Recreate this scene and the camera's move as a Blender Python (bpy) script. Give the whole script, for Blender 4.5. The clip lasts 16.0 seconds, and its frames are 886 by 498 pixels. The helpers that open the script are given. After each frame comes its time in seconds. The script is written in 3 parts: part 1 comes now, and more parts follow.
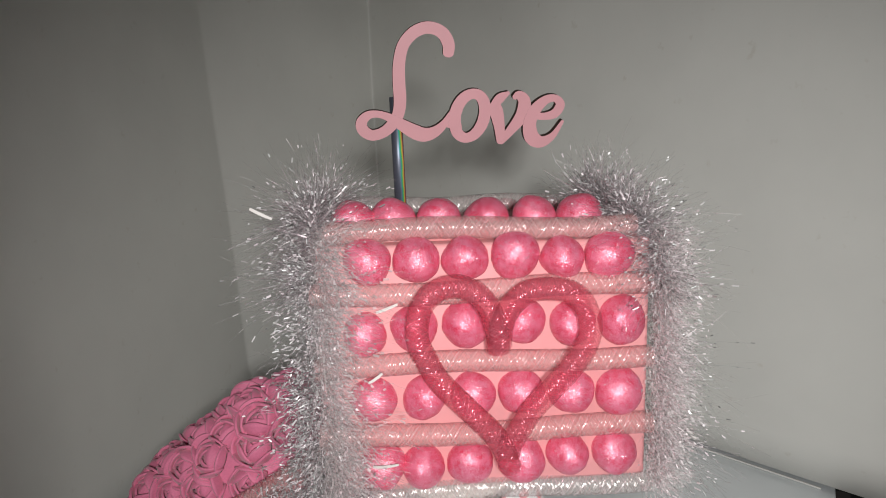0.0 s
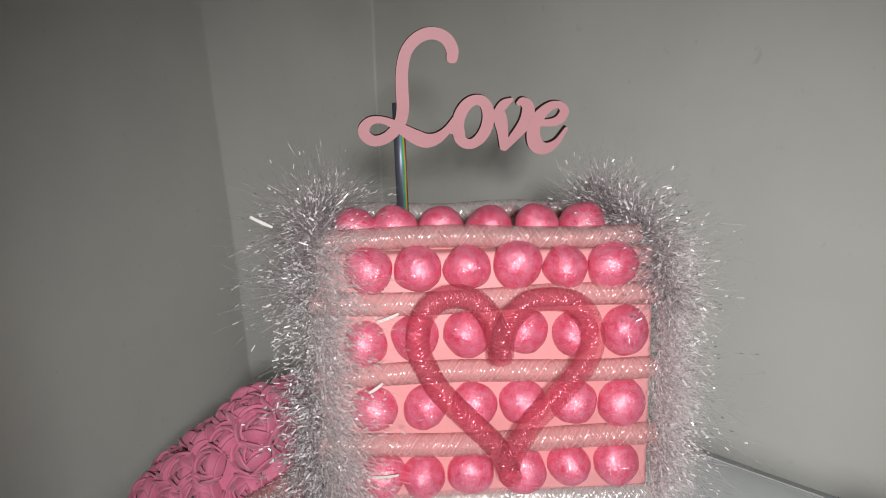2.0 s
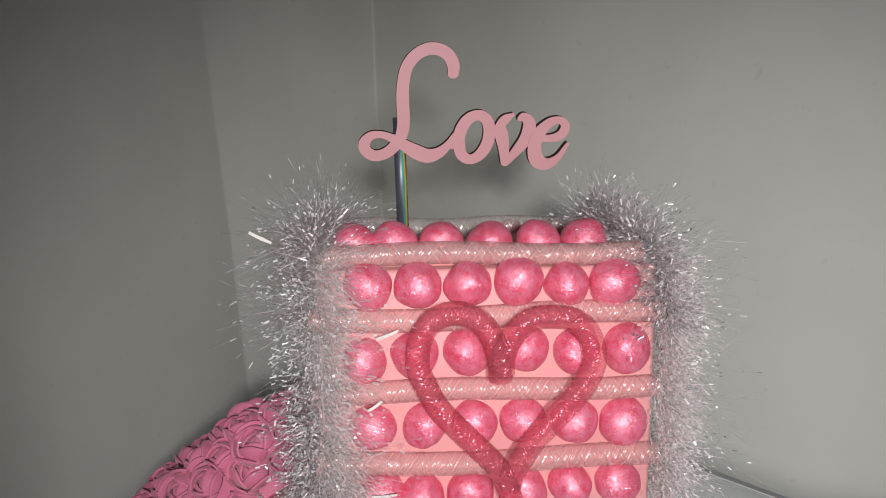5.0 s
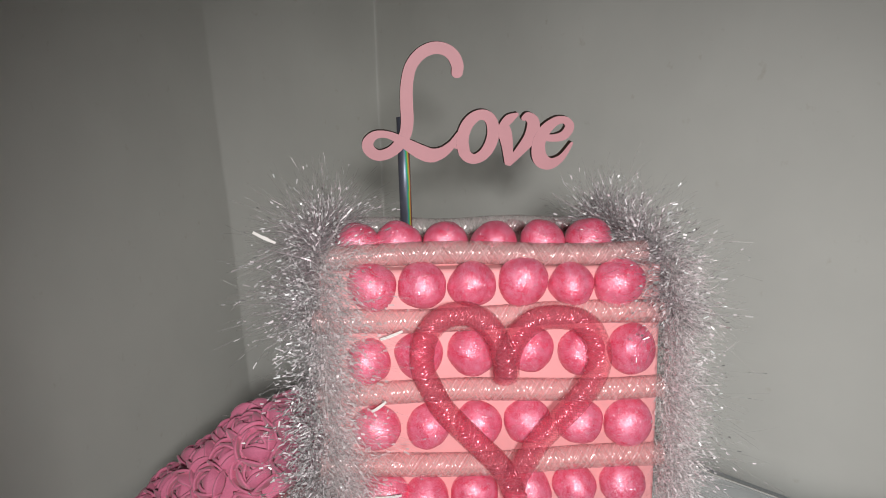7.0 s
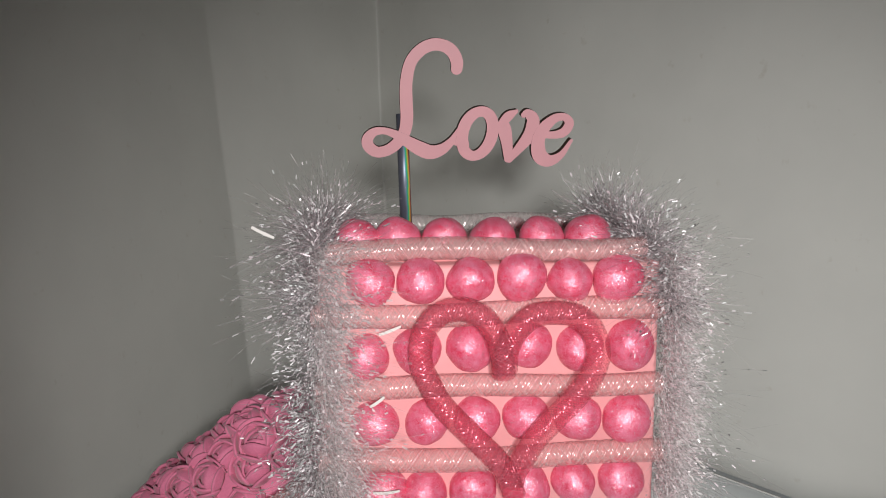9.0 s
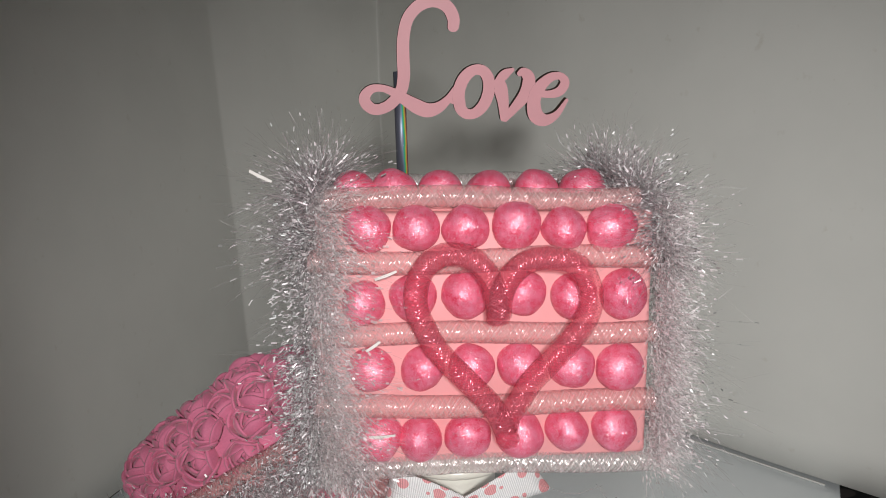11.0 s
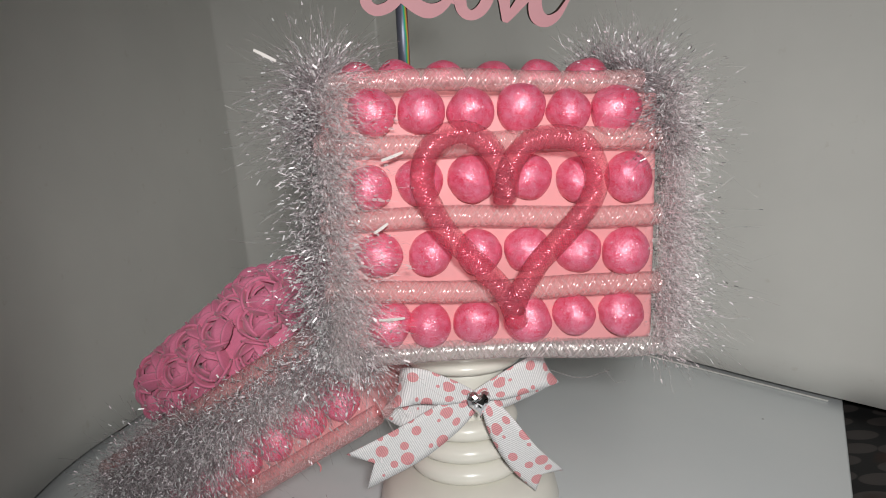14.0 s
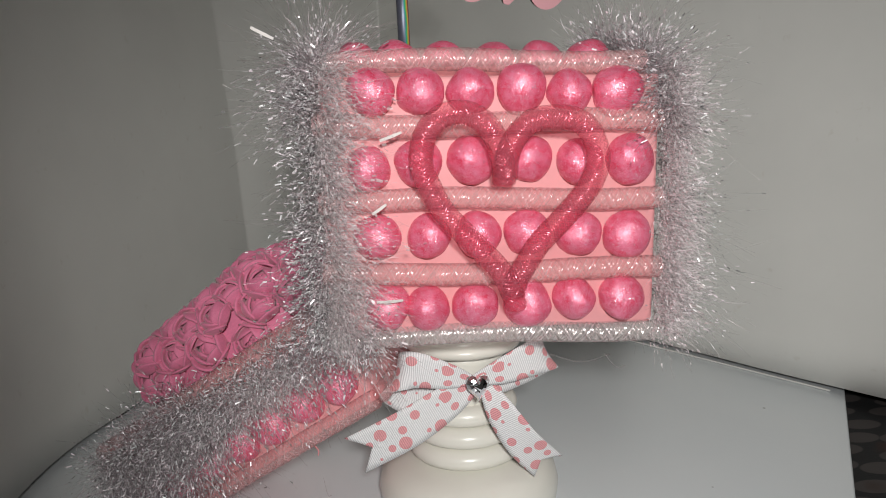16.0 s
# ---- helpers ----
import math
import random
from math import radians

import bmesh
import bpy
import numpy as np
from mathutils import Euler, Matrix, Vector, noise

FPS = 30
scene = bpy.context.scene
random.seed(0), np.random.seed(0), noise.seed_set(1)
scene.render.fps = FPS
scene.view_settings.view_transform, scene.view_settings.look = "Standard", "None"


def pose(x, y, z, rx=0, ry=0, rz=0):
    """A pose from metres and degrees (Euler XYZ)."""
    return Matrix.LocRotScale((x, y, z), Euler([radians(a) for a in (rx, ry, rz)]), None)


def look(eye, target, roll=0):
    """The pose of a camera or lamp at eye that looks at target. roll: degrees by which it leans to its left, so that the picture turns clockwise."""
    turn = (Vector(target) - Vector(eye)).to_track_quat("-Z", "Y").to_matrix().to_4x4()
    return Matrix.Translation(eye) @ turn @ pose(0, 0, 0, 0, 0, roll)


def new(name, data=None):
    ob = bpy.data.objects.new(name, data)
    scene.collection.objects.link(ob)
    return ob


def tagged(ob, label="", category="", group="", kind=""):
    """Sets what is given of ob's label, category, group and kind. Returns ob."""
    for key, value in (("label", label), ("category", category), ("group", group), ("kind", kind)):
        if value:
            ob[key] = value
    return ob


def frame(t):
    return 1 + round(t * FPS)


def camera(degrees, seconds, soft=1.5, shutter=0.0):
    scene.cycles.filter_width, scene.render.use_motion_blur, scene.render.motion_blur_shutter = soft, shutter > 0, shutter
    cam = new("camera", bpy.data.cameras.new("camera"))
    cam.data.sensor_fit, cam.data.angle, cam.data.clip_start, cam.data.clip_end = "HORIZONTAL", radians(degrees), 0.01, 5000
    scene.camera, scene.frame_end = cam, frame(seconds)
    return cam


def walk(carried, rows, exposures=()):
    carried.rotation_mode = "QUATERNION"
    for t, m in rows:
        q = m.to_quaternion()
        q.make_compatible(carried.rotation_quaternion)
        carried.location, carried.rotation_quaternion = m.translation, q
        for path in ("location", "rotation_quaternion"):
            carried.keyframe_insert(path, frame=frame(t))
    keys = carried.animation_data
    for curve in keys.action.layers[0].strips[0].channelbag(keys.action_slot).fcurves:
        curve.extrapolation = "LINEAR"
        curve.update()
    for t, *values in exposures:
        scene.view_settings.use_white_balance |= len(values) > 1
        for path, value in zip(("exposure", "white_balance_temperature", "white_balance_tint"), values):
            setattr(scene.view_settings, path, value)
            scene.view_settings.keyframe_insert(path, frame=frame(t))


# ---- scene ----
cam = camera(65.6, 16.0, soft=1.0)
PATH = [
    (0, (-0.06, -0.363, 0.174), (0.137, 1.604, -0.13), -2.6),
    (0.5, (-0.059, -0.36, 0.178), (0.129, 1.607, -0.128), -2.5),
    (1, (-0.059, -0.36, 0.178), (0.128, 1.607, -0.13), -2.4),
    (1.5, (-0.06, -0.359, 0.179), (0.132, 1.607, -0.135), -2.3),
    (2, (-0.059, -0.359, 0.179), (0.13, 1.608, -0.129), -2.2),
    (2.5, (-0.058, -0.359, 0.18), (0.128, 1.609, -0.126), -2.1),
    (3, (-0.059, -0.358, 0.18), (0.135, 1.61, -0.12), -2.0),
    (3.5, (-0.06, -0.357, 0.181), (0.136, 1.611, -0.114), -1.9),
    (4, (-0.06, -0.356, 0.181), (0.139, 1.613, -0.105), -1.9),
    (6.5, (-0.058, -0.355, 0.181), (0.125, 1.619, -0.09), -1.9),
    (7, (-0.061, -0.354, 0.181), (0.13, 1.618, -0.094), -1.9),
    (7.5, (-0.059, -0.353, 0.18), (0.124, 1.621, -0.086), -1.9),
    (8, (-0.06, -0.353, 0.181), (0.125, 1.62, -0.087), -1.9),
    (10.5, (-0.057, -0.361, 0.161), (0.122, 1.612, -0.113), -1.7),
    (11, (-0.058, -0.363, 0.152), (0.124, 1.609, -0.124), -1.7),
    (11.5, (-0.06, -0.366, 0.144), (0.132, 1.605, -0.133), -1.8),
    (12, (-0.061, -0.371, 0.138), (0.14, 1.598, -0.151), -1.9),
    (12.5, (-0.062, -0.372, 0.127), (0.138, 1.595, -0.179), -2.1),
    (13, (-0.064, -0.372, 0.12), (0.132, 1.593, -0.194), -2.5),
    (13.5, (-0.064, -0.371, 0.106), (0.123, 1.593, -0.222), -2.7),
    (14, (-0.065, -0.372, 0.101), (0.117, 1.592, -0.23), -2.9),
    (14.5, (-0.063, -0.37, 0.102), (0.117, 1.594, -0.229), -2.9),
    (15, (-0.062, -0.369, 0.101), (0.117, 1.595, -0.228), -2.8),
    (15.5, (-0.063, -0.37, 0.098), (0.112, 1.593, -0.24), -2.8),
    (16, (-0.063, -0.37, 0.094), (0.11, 1.592, -0.254), -2.7),
]
walk(cam, [(t, look(eye, target, roll)) for t, eye, target, roll in PATH], exposures=((0, 0.0), (8, 0.03), (11, -0.02), (13, -0.08), (16, -0.09)))

# ---- light ----
world = bpy.data.worlds.new("world")
scene.world = world
world.use_nodes = True
world.node_tree.nodes["Background"].inputs[0].default_value = (1.0, 0.93, 0.86, 1)
world.node_tree.nodes["Background"].inputs[1].default_value = 0.05
lamp = bpy.data.lights.new("lamp", "SPOT")
lamp.energy, lamp.color, lamp.shadow_soft_size = 19.8, (1.0, 0.985, 0.955), 0.028
lamp.spot_size, lamp.spot_blend = radians(74), 1.0
new("lamp", lamp).matrix_world = look((-0.040, -0.62, 0.230), (0.10, 0.30, -0.04))
TABLE = -0.17          # height of the white base board


# ---- materials ----
class Mat:
    """A node material: Principled with helpers for noise, ramps and bump."""

    def __init__(self, name, color=(0.8, 0.8, 0.8), rough=0.5, metal=0.0):
        self.m = bpy.data.materials.new(name)
        self.m.use_nodes = True
        self.t = self.m.node_tree
        self.n, self.l = self.t.nodes, self.t.links
        self.p = self.n["Principled BSDF"]
        self.out = self.n["Material Output"]
        self.p.inputs["Base Color"].default_value = (*color, 1)
        self.p.inputs["Roughness"].default_value = rough
        self.p.inputs["Metallic"].default_value = metal

    def node(self, kind, **sets):
        n = self.n.new(kind)
        for k, v in sets.items():
            n.inputs[k].default_value = v
        return n

    def link(self, a, b):
        self.l.new(a, b)

    def coords(self, what="Object"):
        return self.n.new("ShaderNodeTexCoord").outputs[what]

    def noise(self, scale, detail=4.0, what="Object", rough=0.55):
        n = self.node("ShaderNodeTexNoise", Scale=scale, Detail=detail, Roughness=rough)
        self.link(self.coords(what), n.inputs["Vector"])
        return n.outputs["Fac"]

    def ramp(self, fac, stops):
        r = self.n.new("ShaderNodeValToRGB")
        while len(r.color_ramp.elements) < len(stops):
            r.color_ramp.elements.new(0.5)
        for e, (pos, col) in zip(r.color_ramp.elements, stops):
            e.position, e.color = pos, (*col, 1)
        self.link(fac, r.inputs["Fac"])
        return r.outputs["Color"]

    def mix(self, fac, a, b, blend="MIX"):
        m = self.n.new("ShaderNodeMix")
        m.data_type, m.blend_type = "RGBA", blend
        for value, socket in ((fac, m.inputs[0]), (a, m.inputs[6]), (b, m.inputs[7])):
            if isinstance(value, tuple):
                socket.default_value = (*value, 1)
            elif isinstance(value, float):
                socket.default_value = value
            else:
                self.link(value, socket)
        return m.outputs[2]

    def base(self, color):
        self.link(color, self.p.inputs["Base Color"])

    def bump(self, height, strength=0.3, distance=0.001):
        b = self.node("ShaderNodeBump", Strength=strength, Distance=distance)
        self.link(height, b.inputs["Height"])
        self.link(b.outputs["Normal"], self.p.inputs["Normal"])

    def see_through(self, amount, tint=(1, 1, 1)):
        """Lets part of the light straight through: amount is a number or a socket."""
        t = self.n.new("ShaderNodeBsdfTransparent")
        t.inputs["Color"].default_value = (*tint, 1)
        x = self.n.new("ShaderNodeMixShader")
        if isinstance(amount, float):
            x.inputs[0].default_value = amount
        else:
            self.link(amount, x.inputs[0])
        self.link(self.p.outputs[0], x.inputs[1])
        self.link(t.outputs[0], x.inputs[2])
        self.link(x.outputs[0], self.out.inputs["Surface"])


def board_material():
    a = Mat("white_board", rough=0.55)
    fine, wide = a.noise(160, 3), a.noise(5, 4)
    tone = a.ramp(wide, [(0.3, (0.70, 0.70, 0.67)), (0.7, (0.78, 0.78, 0.745))])
    specks = a.ramp(a.noise(60, 5), [(0.66, (1, 1, 1)), (0.78, (0.88, 0.86, 0.83))])
    a.base(a.mix(1.0, tone, specks, "MULTIPLY"))
    a.bump(fine, 0.12, 0.0006)
    return a.m


def base_board_material():
    a = Mat("glossy_base_board", rough=0.3)
    a.p.inputs["Coat Weight"].default_value = 0.8
    a.p.inputs["Coat Roughness"].default_value = 0.16
    tone = a.ramp(a.noise(7, 4), [(0.3, (0.82, 0.87, 0.90)), (0.7, (0.87, 0.91, 0.93))])
    vor = a.node("ShaderNodeTexVoronoi", Scale=24.0, Randomness=1.0)
    a.link(a.coords(), vor.inputs["Vector"])
    dirt = a.ramp(vor.outputs["Distance"], [(0.02, (0.25, 0.24, 0.24)), (0.035, (1, 1, 1))])
    a.base(a.mix(1.0, tone, dirt, "MULTIPLY"))
    rough = a.ramp(a.noise(9, 2), [(0.2, (0.28,) * 3), (0.8, (0.38,) * 3)])
    a.link(rough, a.p.inputs["Roughness"])
    return a.m


def glitter_material(name, dark, light):
    """Paint under glitter: fine flakes of two sizes, each with a tilt and a shine of its own."""
    a = Mat(name, rough=0.5)
    info = a.n.new("ShaderNodeObjectInfo")
    shifted = a.n.new("ShaderNodeVectorMath")
    shifted.operation = "ADD"
    a.link(a.coords(), shifted.inputs[0])
    a.link(info.outputs["Random"], shifted.inputs[1])
    blotch = a.node("ShaderNodeTexNoise", Scale=190.0, Detail=7.0, Roughness=0.75)
    a.link(shifted.outputs[0], blotch.inputs["Vector"])
    tone = a.ramp(blotch.outputs["Fac"], [(0.38, dark), (0.64, light)])
    geo = a.n.new("ShaderNodeNewGeometry")
    normal, color, metal = geo.outputs["Normal"], tone, None
    for scale, share, lean, tint in ((5200.0, 0.72, 0.70, (0.98, 0.52, 0.70)), (2200.0, 0.945, 0.95, (1.0, 0.74, 0.83))):
        cells = a.node("ShaderNodeTexVoronoi", Scale=scale, Randomness=1.0)
        a.link(shifted.outputs[0], cells.inputs["Vector"])
        sep = a.n.new("ShaderNodeSeparateColor")
        a.link(cells.outputs["Color"], sep.inputs[0])
        hashed = a.n.new("ShaderNodeMath")
        hashed.operation = "MULTIPLY_ADD"
        a.link(sep.outputs[0], hashed.inputs[0])
        hashed.inputs[1].default_value = 13.7
        a.link(sep.outputs[1], hashed.inputs[2])
        part_of = a.n.new("ShaderNodeMath")
        part_of.operation = "FRACT"
        a.link(hashed.outputs[0], part_of.inputs[0])
        flake = a.ramp(part_of.outputs[0], [(share, (0, 0, 0)), (share + 0.02, (0.8, 0.8, 0.8))])
        color = a.mix(flake, color, tint)
        metal = flake if metal is None else a.mix(1.0, metal, flake, "LIGHTEN")
        # each flake leans its own way
        centred = a.n.new("ShaderNodeVectorMath")
        centred.operation = "SUBTRACT"
        a.link(cells.outputs["Color"], centred.inputs[0])
        centred.inputs[1].default_value = (0.5, 0.5, 0.5)
        scaled = a.n.new("ShaderNodeVectorMath")
        scaled.operation = "SCALE"
        scaled.inputs["Scale"].default_value = lean
        a.link(centred.outputs[0], scaled.inputs[0])
        gated = a.n.new("ShaderNodeVectorMath")
        gated.operation = "MULTIPLY"
        a.link(scaled.outputs[0], gated.inputs[0])
        a.link(flake, gated.inputs[1])
        added = a.n.new("ShaderNodeVectorMath")
        added.operation = "ADD"
        a.link(normal, added.inputs[0])
        a.link(gated.outputs[0], added.inputs[1])
        normal = added.outputs[0]
    unit = a.n.new("ShaderNodeVectorMath")
    unit.operation = "NORMALIZE"
    a.link(normal, unit.inputs[0])
    a.link(unit.outputs[0], a.p.inputs["Normal"])
    a.base(color)
    a.link(metal, a.p.inputs["Metallic"])
    rough = a.ramp(metal, [(0.0, (0.55,) * 3), (1.0, (0.42,) * 3)])
    a.link(rough, a.p.inputs["Roughness"])
    a.p.inputs["Coat Weight"].default_value = 0.4
    a.p.inputs["Coat Roughness"].default_value = 0.36
    return a.m


def paper_material():
    a = Mat("pink_card", rough=0.6)
    a.base(a.ramp(a.noise(30, 3), [(0.3, (0.69, 0.295, 0.31)), (0.7, (0.74, 0.33, 0.345))]))
    a.bump(a.noise(90, 2), 0.15, 0.001)
    return a.m


def strand_material(name, color, clear, rough=0.25, metal=0.55, low=0.72):
    """Shiny plastic film strips with faint colour shifts from strip to strip."""
    a = Mat(name, rough=rough, metal=metal)
    geo = a.n.new("ShaderNodeNewGeometry")
    # low dims strips at random, painting in film turned from the light
    dim = tuple(c * low for c in color)
    a.base(a.ramp(geo.outputs["Random Per Island"], [(0.0, dim), (0.5, tuple(c * (1 + low) / 2 for c in color)), (0.8, (color[0], color[1] * 0.9, color[2] * 0.96)), (1.0, (color[0] * 0.94, color[1], color[2]))]))
    a.see_through(clear)
    return a.m


def sheath_material(name, color, clear, tint):
    a = Mat(name, color, rough=0.5)
    a.p.inputs["Specular IOR Level"].default_value = 0.1
    a.see_through(clear, tint)
    return a.m


def foam_material():
    a = Mat("pink_foam", rough=0.75)
    geo = a.n.new("ShaderNodeNewGeometry")
    tone = a.ramp(geo.outputs["Random Per Island"], [(0.0, (0.64, 0.165, 0.285)), (1.0, (0.74, 0.205, 0.34))])
    grain = a.ramp(a.noise(900, 3), [(0.3, (0.88, 0.88, 0.88)), (0.7, (1, 1, 1))])
    a.base(a.mix(1.0, tone, grain, "MULTIPLY"))
    a.p.inputs["Sheen Weight"].default_value = 0.25
    a.bump(a.noise(1500, 2), 0.2, 0.0003)
    return a.m


def ceramic_material():
    a = Mat("cream_ceramic", rough=0.3)
    tone = a.ramp(a.noise(14, 4), [(0.3, (0.72, 0.705, 0.64)), (0.7, (0.78, 0.765, 0.70))])
    stain = a.ramp(a.noise(22, 2), [(0.66, (1, 1, 1)), (0.74, (0.98, 0.80, 0.80))])
    a.base(a.mix(1.0, tone, stain, "MULTIPLY"))
    a.p.inputs["Coat Weight"].default_value = 0.25
    a.p.inputs["Coat Roughness"].default_value = 0.22
    a.bump(a.noise(70, 2), 0.06, 0.0006)
    return a.m


def ribbon_material():
    """White ribbed ribbon with pink dots of several sizes, laid out along the ribbon."""
    a = Mat("dotted_ribbon", rough=0.5)
    uv = a.coords("UV")
    white, pink = (0.80, 0.80, 0.81), (0.76, 0.34, 0.36)
    color = white
    for scale, size, seed in ((86.0, 0.33, 0.0),):
        shift = a.n.new("ShaderNodeVectorMath")
        shift.operation = "ADD"
        a.link(uv, shift.inputs[0])
        shift.inputs[1].default_value = (seed, seed * 0.7, 0)
        v = a.node("ShaderNodeTexVoronoi", Scale=scale, Randomness=0.5)
        v.voronoi_dimensions = "2D"
        a.link(shift.outputs[0], v.inputs["Vector"])
        sep = a.n.new("ShaderNodeSeparateColor")
        a.link(v.outputs["Color"], sep.inputs[0])
        radius = a.n.new("ShaderNodeMath")
        radius.operation = "MULTIPLY_ADD"
        a.link(sep.outputs[0], radius.inputs[0])
        radius.inputs[1].default_value, radius.inputs[2].default_value = 0.30, size - 0.26
        inside = a.n.new("ShaderNodeMath")
        inside.operation = "LESS_THAN"
        a.link(v.outputs["Distance"], inside.inputs[0])
        a.link(radius.outputs[0], inside.inputs[1])
        color = a.mix(inside.outputs[0], color, pink)
    wave = a.node("ShaderNodeTexWave", Scale=250.0)
    wave.bands_direction = "X"
    a.link(uv, wave.inputs["Vector"])
    # shade in the grooves of the ribbing, put into the colour
    rib_shade = a.ramp(wave.outputs["Fac"], [(0.1, (0.72, 0.72, 0.73)), (0.6, (1, 1, 1))])
    a.base(a.mix(1.0, color, rib_shade, "MULTIPLY"))
    a.bump(wave.outputs["Fac"], 0.5, 0.0005)
    return a.m


def hologram_material():
    """Holographic foil: rainbow sheen and dark side painted as thin bands along the straw."""
    a = Mat("holographic_foil", rough=0.42, metal=0.45)
    sep = a.n.new("ShaderNodeSeparateXYZ")
    a.link(a.coords(), sep.inputs[0])
    turn = a.n.new("ShaderNodeMath")
    turn.operation = "ARCTAN2"
    flip = a.n.new("ShaderNodeMath")
    flip.operation = "MULTIPLY"
    flip.inputs[1].default_value = -1.0
    a.link(sep.outputs[1], flip.inputs[0])
    a.link(sep.outputs[0], turn.inputs[0])
    a.link(flip.outputs[0], turn.inputs[1])
    wob = a.n.new("ShaderNodeMath")
    wob.operation = "MULTIPLY_ADD"
    a.link(a.noise(40, 3), wob.inputs[0])
    wob.inputs[1].default_value = 0.9
    a.link(turn.outputs[0], wob.inputs[2])
    span = a.n.new("ShaderNodeMapRange")
    span.inputs["From Min"].default_value, span.inputs["From Max"].default_value = -1.5, 2.2
    a.link(wob.outputs[0], span.inputs["Value"])
    bands = [(0.0, (0.10, 0.10, 0.13)), (0.50, (0.11, 0.12, 0.16)), (0.57, (0.20, 0.26, 0.34)), (0.61, (0.04, 0.46, 0.42)), (0.66, (0.14, 0.66, 0.16)),
             (0.71, (0.86, 0.76, 0.14)), (0.76, (0.78, 0.24, 0.10)), (0.81, (0.28, 0.10, 0.12)), (0.90, (0.10, 0.09, 0.11))]
    a.base(a.ramp(span.outputs[0], bands))
    return a.m


def cloth_material():
    """Dark tablecloth with dull grey ovals and a few rusty bands."""
    a = Mat("dark_printed_cloth", rough=0.8)
    stretch = a.n.new("ShaderNodeMapping")
    stretch.inputs["Scale"].default_value = (14, 26, 1)
    stretch.inputs["Rotation"].default_value = (0, 0, radians(35))
    a.link(a.coords(), stretch.inputs["Vector"])
    v = a.node("ShaderNodeTexVoronoi", Scale=1.6, Randomness=0.35)
    v.voronoi_dimensions = "2D"
    a.link(stretch.outputs[0], v.inputs["Vector"])
    ovals = a.ramp(v.outputs["Distance"], [(0.36, (0.055, 0.047, 0.045)), (0.40, (0.007, 0.007, 0.008))])
    rust = a.ramp(a.noise(9, 2), [(0.60, (0, 0, 0)), (0.66, (1, 1, 1))])
    a.base(a.mix(rust, ovals, (0.035, 0.012, 0.006)))
    a.bump(a.noise(700, 2), 0.3, 0.0006)
    return a.m


def plain(name, color, rough=0.5, metal=0.0, var=0.12, scale=40.0):
    a = Mat(name, color, rough, metal)
    a.base(a.ramp(a.noise(scale, 4), [(0.3, tuple(c * (1 - var) for c in color)), (0.7, color)]))
    return a.m


M_BOARD, M_BASE = board_material(), base_board_material()
M_BALL = glitter_material("pink_glitter", (0.68, 0.022, 0.085), (0.81, 0.19, 0.31))
M_CARD, M_FOAM, M_CERAMIC, M_RIBBON = paper_material(), foam_material(), ceramic_material(), ribbon_material()
M_HOLO, M_CLOTH = hologram_material(), cloth_material()
M_TINSEL = strand_material("tinsel_film", (0.64, 0.58, 0.60), 0.64, 0.36, 0.38, 0.55)
# near-white bits that stand for glints of the film, many painted dim
M_GLINT = strand_material("tinsel_painted_glint", (0.97, 0.96, 0.96), 0.06, 0.34, 0.12, 0.18)
M_VEIL = strand_material("clear_tinsel_film", (0.96, 0.86, 0.86), 0.78, 0.40, 0.1)
M_VEIL_GLINT = strand_material("clear_tinsel_painted_glint", (0.96, 0.90, 0.90), 0.50, 0.35, 0.1, 0.5)
M_MESH = strand_material("clear_mesh_strand", (1.0, 0.74, 0.73), 0.60, 0.24, 0.22)
M_SILVER_MESH = strand_material("silver_mesh_strand", (0.95, 0.90, 0.88), 0.45, 0.24, 0.45)
M_RED_MESH = strand_material("red_mesh_strand", (1.0, 0.26, 0.34), 0.64, 0.26, 0.32)
M_SHEATH = sheath_material("clear_pink_film", (0.88, 0.49, 0.50), 0.82, (0.99, 0.90, 0.90))
M_CLEAR_SHEATH = sheath_material("clear_film", (0.80, 0.72, 0.71), 0.90, (0.99, 0.97, 0.97))
M_RED_SHEATH = sheath_material("red_pink_film", (0.86, 0.14, 0.23), 0.88, (0.99, 0.83, 0.86))
M_PAINT = plain("pink_paint", (0.64, 0.325, 0.36), 0.5, 0.0, 0.06)
M_WOOD = plain("burnt_wood_edge", (0.06, 0.03, 0.022), 0.7)
M_GEM = plain("mirror_gem", (0.93, 0.94, 0.96), 0.14, 1.0, 0.02)
M_WALL = plain("room_paint", (0.56, 0.42, 0.34), 0.8)
M_FLOOR = plain("room_floor", (0.16, 0.11, 0.08), 0.6)
M_SLIVER = plain("sliver_black", (0.05, 0.045, 0.045), 0.6)
M_GLUE = plain("clear_glue", (0.8, 0.76, 0.74), 0.12)


# ---- mesh helpers ----
def mesh_object(name, bm, material, smooth=True):
    me = bpy.data.meshes.new(name)
    bm.to_mesh(me)
    bm.free()
    for m in material if isinstance(material, (list, tuple)) else [material]:
        me.materials.append(m)
    if smooth:
        for p in me.polygons:
            p.use_smooth = True
    return new(name, me)


def part(name, bm, material, parent, label="", smooth=True):
    ob = mesh_object(name, bm, material, smooth)
    ob.parent = parent
    return tagged(ob, label)


def thing(name, label, category, at=(0, 0, 0), group="", kind=""):
    ob = new(name)
    ob.location = at
    ob.empty_display_size = 0.02
    return tagged(ob, label, category, group, kind)


def from_lists(verts, faces):
    me = bpy.data.meshes.new("tmp")
    me.from_pydata([tuple(v) for v in verts], [], faces)
    bm = bmesh.new()
    bm.from_mesh(me)
    bpy.data.meshes.remove(me)
    return bm


